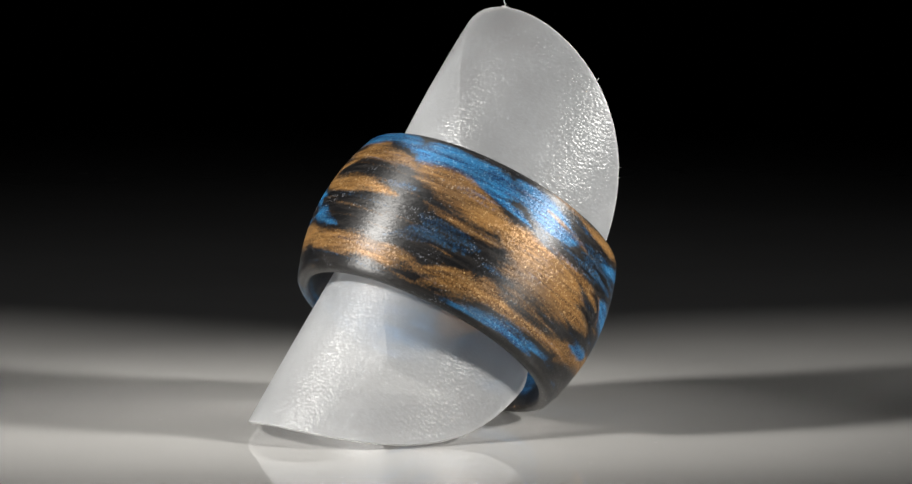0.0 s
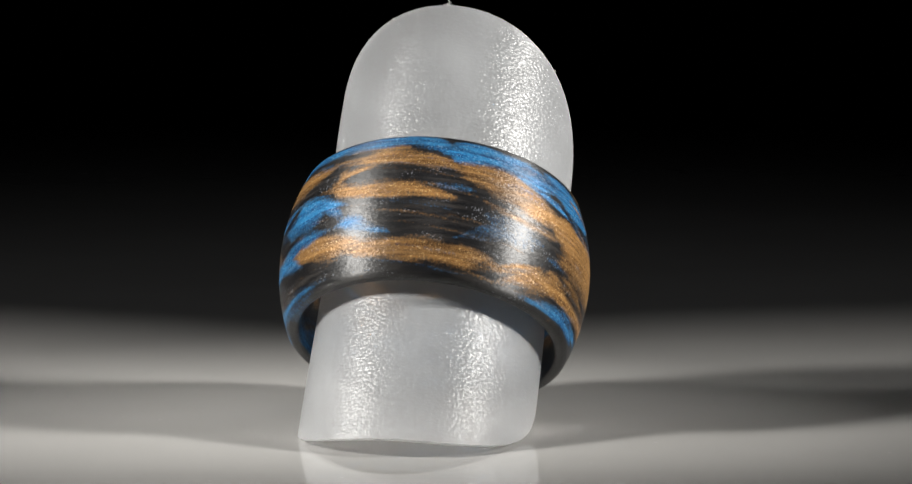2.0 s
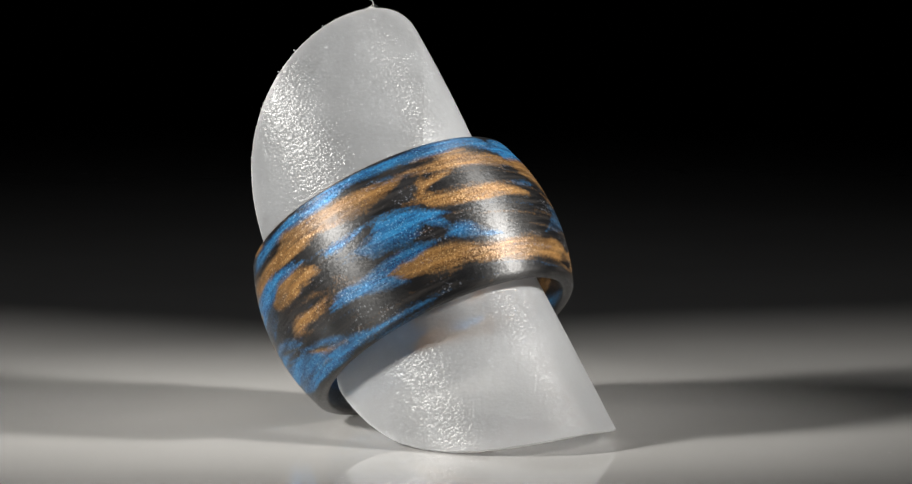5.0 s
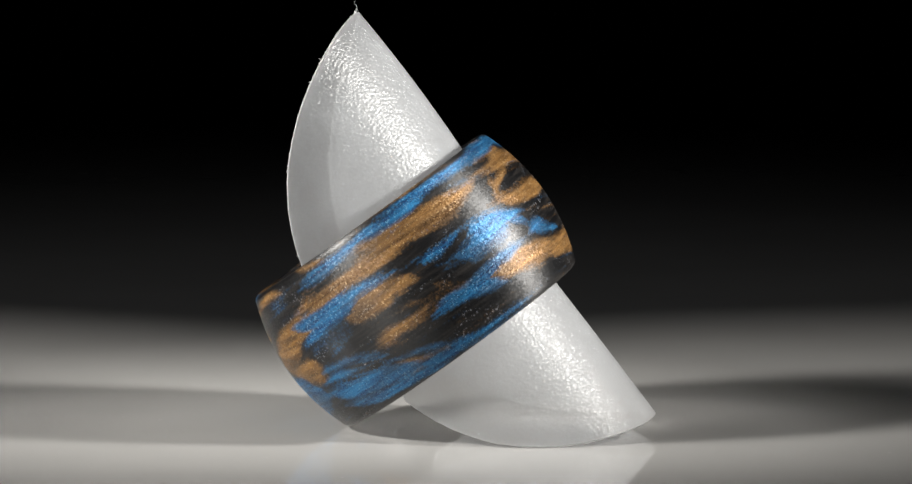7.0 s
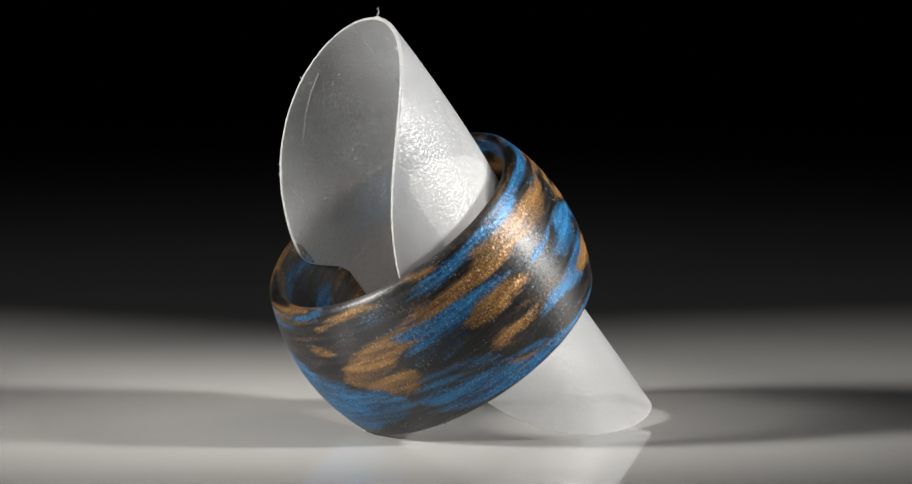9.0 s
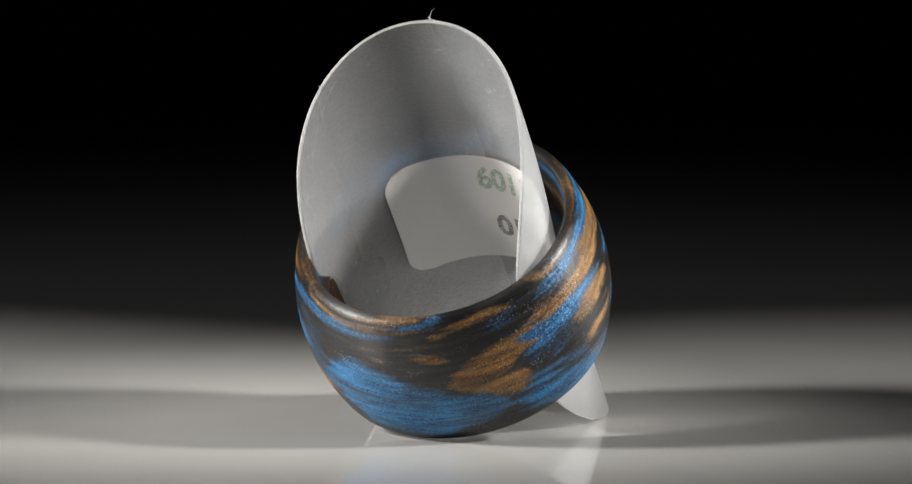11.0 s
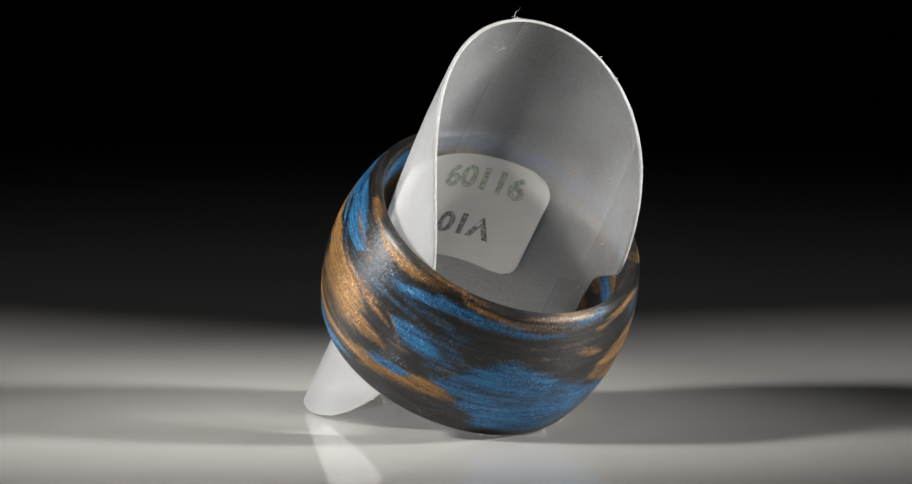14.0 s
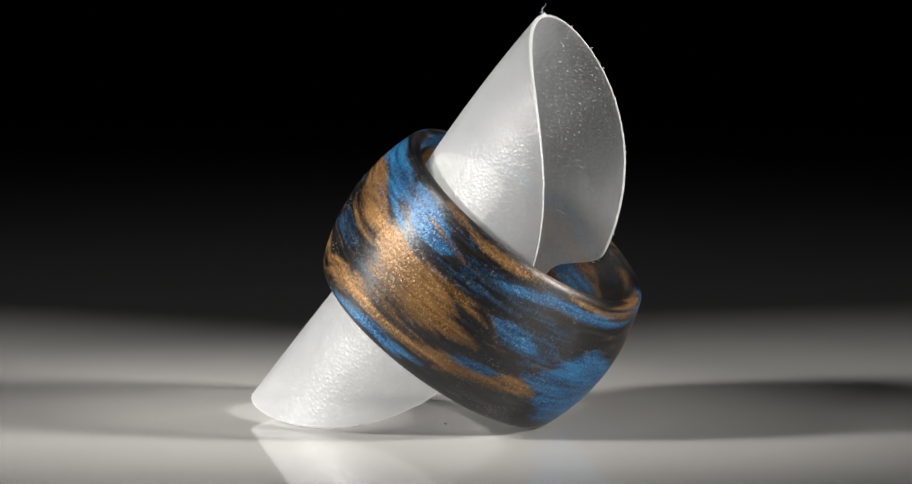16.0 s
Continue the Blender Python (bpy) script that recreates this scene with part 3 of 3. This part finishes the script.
def curled(w, s, out=0.0):
    r = CURL + (TAPER * s + FLARE * s * s if s > 0 else TAPER_LOW * s + FLARE_LOW * s * s)
    a = w / CURL
    return Vector(((OVAL * r + out) * math.cos(a), (r + out) * math.sin(a), s)) * MM


def plastic_tag():
    """Outside and inside faces are the sheet, the inside coloured as if better lit; the cut edge and the frayed fibres
    on it are parts of their own.
    """
    root = new("plastic_tag")
    root.matrix_world = SHEET_AT
    tagged(root, "frosted translucent plastic tag with round ends curled inside the ring", "plastic tag")
    bm, rim = bmesh.new(), bmesh.new()
    rows, cols = 150, 120
    grid = []
    for i in range(rows + 1):
        c = -math.cos(math.pi * i / rows)
        s = DISC_MID + 0.9999 * c * (DISC_S if c > 0 else DISC_LOW)
        half = disc_half_width(s) + 0.05 * noise.noise((s * 1.7, 3.1, 0)) + 0.03 * noise.noise((s * 6, 8.1, 0))
        grid.append([(half * (2 * j / cols - 1), s) for j in range(cols + 1)])
    for out in (0, 1):
        vs = [[bm.verts.new(curled(w, s, -THICK * out)) for w, s in row] for row in grid]
        for i in range(rows):
            for j in range(cols):
                q = [vs[i][j], vs[i][j + 1], vs[i + 1][j + 1], vs[i + 1][j]]
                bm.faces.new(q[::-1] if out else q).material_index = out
    part("sheet", bm, [SHEET, SHEET_INNER_LIT], root)
    loop = [grid[0][j] for j in range(cols + 1)] + [grid[i][cols] for i in range(1, rows + 1)]
    loop += [grid[rows][j] for j in range(cols - 1, -1, -1)] + [grid[i][0] for i in range(rows - 1, 0, -1)]
    across = [(-0.0, 0.0), (0.3, 0.06), (0.7, 0.06), (1.0, 0.0)]
    mid_s = DISC_MID
    ring_rows = []
    for w, s in loop:
        away = Vector((w, s - mid_s)).normalized()
        k = 1 + 0.6 * noise.noise((w * 2.1, s * 2.1, 4))
        ring_rows.append([rim.verts.new(curled(w + away.x * b * k, s + away.y * b * k, -THICK * a)) for a, b in across])
    for a, b in zip(ring_rows, ring_rows[1:] + ring_rows[:1]):
        for i in range(3):
            rim.faces.new([a[i], a[i + 1], b[i + 1], b[i]])
    bmesh.ops.recalc_face_normals(rim, faces=rim.faces)
    part("cut_edge", rim, SHEET_EDGE, root, "cut edge, paled for the light piped through the sheet, slightly frayed")
    return root, loop


DISC, DISC_LOOP = plastic_tag()


def thread(bm, points, radius):
    """Adds a tapered tube along a few points."""
    rings = []
    for i, p in enumerate(points):
        d = (points[min(i + 1, len(points) - 1)] - points[max(i - 1, 0)]).normalized()
        side = d.orthogonal().normalized()
        up = d.cross(side)
        r = radius * (1 - 0.75 * i / (len(points) - 1))
        rings.append([bm.verts.new(p + r * (math.cos(a) * side + math.sin(a) * up)) for a in (0, 1.257, 2.513, 3.77, 5.027)])
    for a, b in zip(rings, rings[1:]):
        for i in range(5):
            bm.faces.new((a[i], a[(i + 1) % 5], b[(i + 1) % 5], b[i]))
    bm.faces.new(rings[0][::-1])
    bm.faces.new(rings[-1])


def fibre(name, points, radius, parent):
    """A thin bent thread of plastic."""
    bm = bmesh.new()
    thread(bm, points, radius)
    return part(name, bm, SHEET_EDGE, parent)


def frayed_edge():
    """The curled hair at the top of the tag and short burrs along its upper edge."""
    top = DISC_MID + DISC_S
    hair = [curled(0.25 - 0.3 * f, top + 0.75 * f, -0.15 + 0.5 * math.sin(2.2 * f)) for f in (0, 0.2, 0.4, 0.6, 0.8, 1.0)]
    hair.append(curled(-0.25, top + 0.84, 0.55))
    fibre("fibre", hair, 0.035 * MM, DISC)
    fibre("fibre", [curled(-0.1 + 0.5 * f, top + 0.35 * math.sin(3 * f), -0.1 + 0.3 * f) for f in (0, 0.3, 0.6, 1.0)], 0.03 * MM, DISC)
    rng = random.Random(5)
    upper = [p for p in DISC_LOOP if p[1] > 3]
    for _ in range(70):
        w, s = rng.choice(upper)
        w, s = w + rng.uniform(-0.2, 0.2), s
        away = Vector((w / DISC_W, (s - DISC_MID) / DISC_S)).normalized()
        long, side = rng.uniform(0.06, 0.22), rng.uniform(-0.12, 0.12)
        pts = [curled(w + away.x * long * f + side * f * f * away.y, s + away.y * long * f - side * f * f * away.x, -THICK * rng.random() * 0.3 - 0.1 + 0.1 * f) for f in (-0.3, 0.3, 0.7, 1.0)]
        fibre("burr", pts, rng.uniform(0.03, 0.075) * MM, DISC)


frayed_edge()


def scratches():
    """Fine white scratches on the inside of the upper lobe."""
    for a, b in (((9.65, 17.68), (14.87, 12.23)), ((17.09, 11.37), (16.3, 7.49)), ((16.6, 11.0), (16.9, 9.6)), ((-14.2, 10.6), (-12.6, 9.0)), ((-13.6, 10.9), (-12.9, 9.4)), ((-15.4, 6.6), (-13.4, 5.2))):
        pts = []
        for f in (0, 0.25, 0.5, 0.75, 1.0):
            bow = 0.25 * math.sin(math.pi * f)
            pts.append(curled(0.87 * (a[0] + (b[0] - a[0]) * f) + bow, a[1] + (b[1] - a[1]) * f + bow, -THICK - 0.005))
        fibre("scratch", pts, 0.022 * MM, DISC)


scratches()


def scuffs():
    """Patches of short white flecks where the inside of the sheet is scuffed."""
    rng = random.Random(8)
    for w, s, spread, count in ((8.3, 14.6, 0.75, 34), (0.0, 18.3, 0.55, 22), (-3.6, 14.4, 0.35, 10), (-12.3, 10.6, 0.3, 7)):
        bm = bmesh.new()
        for _ in range(count):
            a, b = w + rng.gauss(0, spread), s + rng.gauss(0, spread)
            turn, long = rng.uniform(-0.9, 0.9), rng.uniform(0.06, 0.24)
            pts = [curled(a + f * long * math.cos(turn), b + f * long * math.sin(turn), -THICK - 0.004) for f in (-0.5, 0.0, 0.5)]
            thread(bm, pts, rng.uniform(0.018, 0.034) * MM)
        part("scuff", bm, SHEET_EDGE, DISC, "patch of fine white scuff marks")


scuffs()


def sticker(parent):
    """A paper label with round corners on the inside of the curl, printed upside down."""
    bm = bmesh.new()
    w0, w1, s0, s1, rr = -8.6, 7.8, -4.4, 6.4, 2.0
    rows, cols = 36, 44
    inner, outer = [], []
    for i in range(rows + 1):
        s = s0 + (s1 - s0) * i / rows
        d = max(0.0, s0 + rr - s, s - (s1 - rr))
        cut = rr - math.sqrt(max(0.0, rr * rr - d * d))
        inner.append([bm.verts.new(curled(w0 + cut + (w1 - w0 - 2 * cut) * j / cols, s, -THICK - 0.09)) for j in range(cols + 1)])
        outer.append([bm.verts.new(curled(w0 + cut + (w1 - w0 - 2 * cut) * j / cols, s, -THICK - 0.01)) for j in range(cols + 1)])
    for i in range(rows):
        for j in range(cols):
            bm.faces.new((inner[i][j], inner[i + 1][j], inner[i + 1][j + 1], inner[i][j + 1]))
            bm.faces.new((outer[i][j], outer[i][j + 1], outer[i + 1][j + 1], outer[i + 1][j]))
    bmesh.ops.recalc_face_normals(bm, faces=bm.faces)
    ob = part("sticker", bm, PAPER, parent, "white paper sticker with rounded corners")
    for name, text, mat, right, base, size, wide in (("printed_number", "91109", GREEN_INK, -6.6, 5.4, 2.35, 6.8), ("printed_code", "V10", GREY_INK, -5.5, 0.5, 2.3, 4.85)):
        cu = bpy.data.curves.new(name, "FONT")
        cu.body, cu.size, cu.offset = text, 1.0, 0.035
        tmp = bpy.data.objects.new(name, cu)
        me = tmp.to_mesh()
        bt = bmesh.new()
        bt.from_mesh(me)
        tmp.to_mesh_clear()
        bpy.data.objects.remove(tmp)
        bmesh.ops.subdivide_edges(bt, edges=[e for e in bt.edges if e.calc_length() > 0.2], cuts=3)
        xs = [v.co.x for v in bt.verts]
        x0, x1 = min(xs), max(xs)
        ys = [v.co.y for v in bt.verts]
        y0, y1 = min(ys), max(ys)
        for v in bt.verts:
            fx, fy = (v.co.x - x0) / (x1 - x0), (v.co.y - y0) / (y1 - y0)
            v.co = curled(right + wide * fx, base - size * fy, -THICK - 0.1)
        part(name, bt, mat, ob, "green print, upside down" if text[0] == "9" else "grey print, upside down")
    # a tiny dark speck of dirt on the paper
    bd = bmesh.new()
    bmesh.ops.create_uvsphere(bd, u_segments=8, v_segments=6, radius=0.07 * MM)
    bmesh.ops.scale(bd, vec=(0.6, 0.8, 1.8), verts=bd.verts)
    bmesh.ops.translate(bd, vec=curled(-8.0, -3.8, -THICK - 0.1), verts=bd.verts)
    part("dirt_speck", bd, GREY_INK, ob, "dark speck of dirt")
    return ob


sticker(DISC)


def floor_speck():
    """A tiny brown crumb on the tabletop, in front of the ring."""
    bm = bmesh.new()
    bmesh.ops.create_icosphere(bm, subdivisions=2, radius=0.07 * MM)
    for v in bm.verts:
        v.co *= 1 + 0.35 * noise.noise(v.co * 15000)
    bmesh.ops.scale(bm, vec=(1.5, 1.2, 0.5), verts=bm.verts)
    ob = tagged(link("crumb", bm, CRUMB), "tiny brown crumb lying on the glossy tabletop", "crumb")
    ob.matrix_world = pose(-0.0001, -0.0001, 0.00004)


floor_speck()


def motions():
    """Ring and disc turn together, evenly, with the turntable."""
    times = [i * 0.5 for i in range(33)]
    for ob, at in ((RING_OB, RING_AT), (DISC, SHEET_AT)):
        walk(ob, [(t, Matrix.Rotation(radians(TURN * t), 4, "Z") @ at) for t in times])


motions()
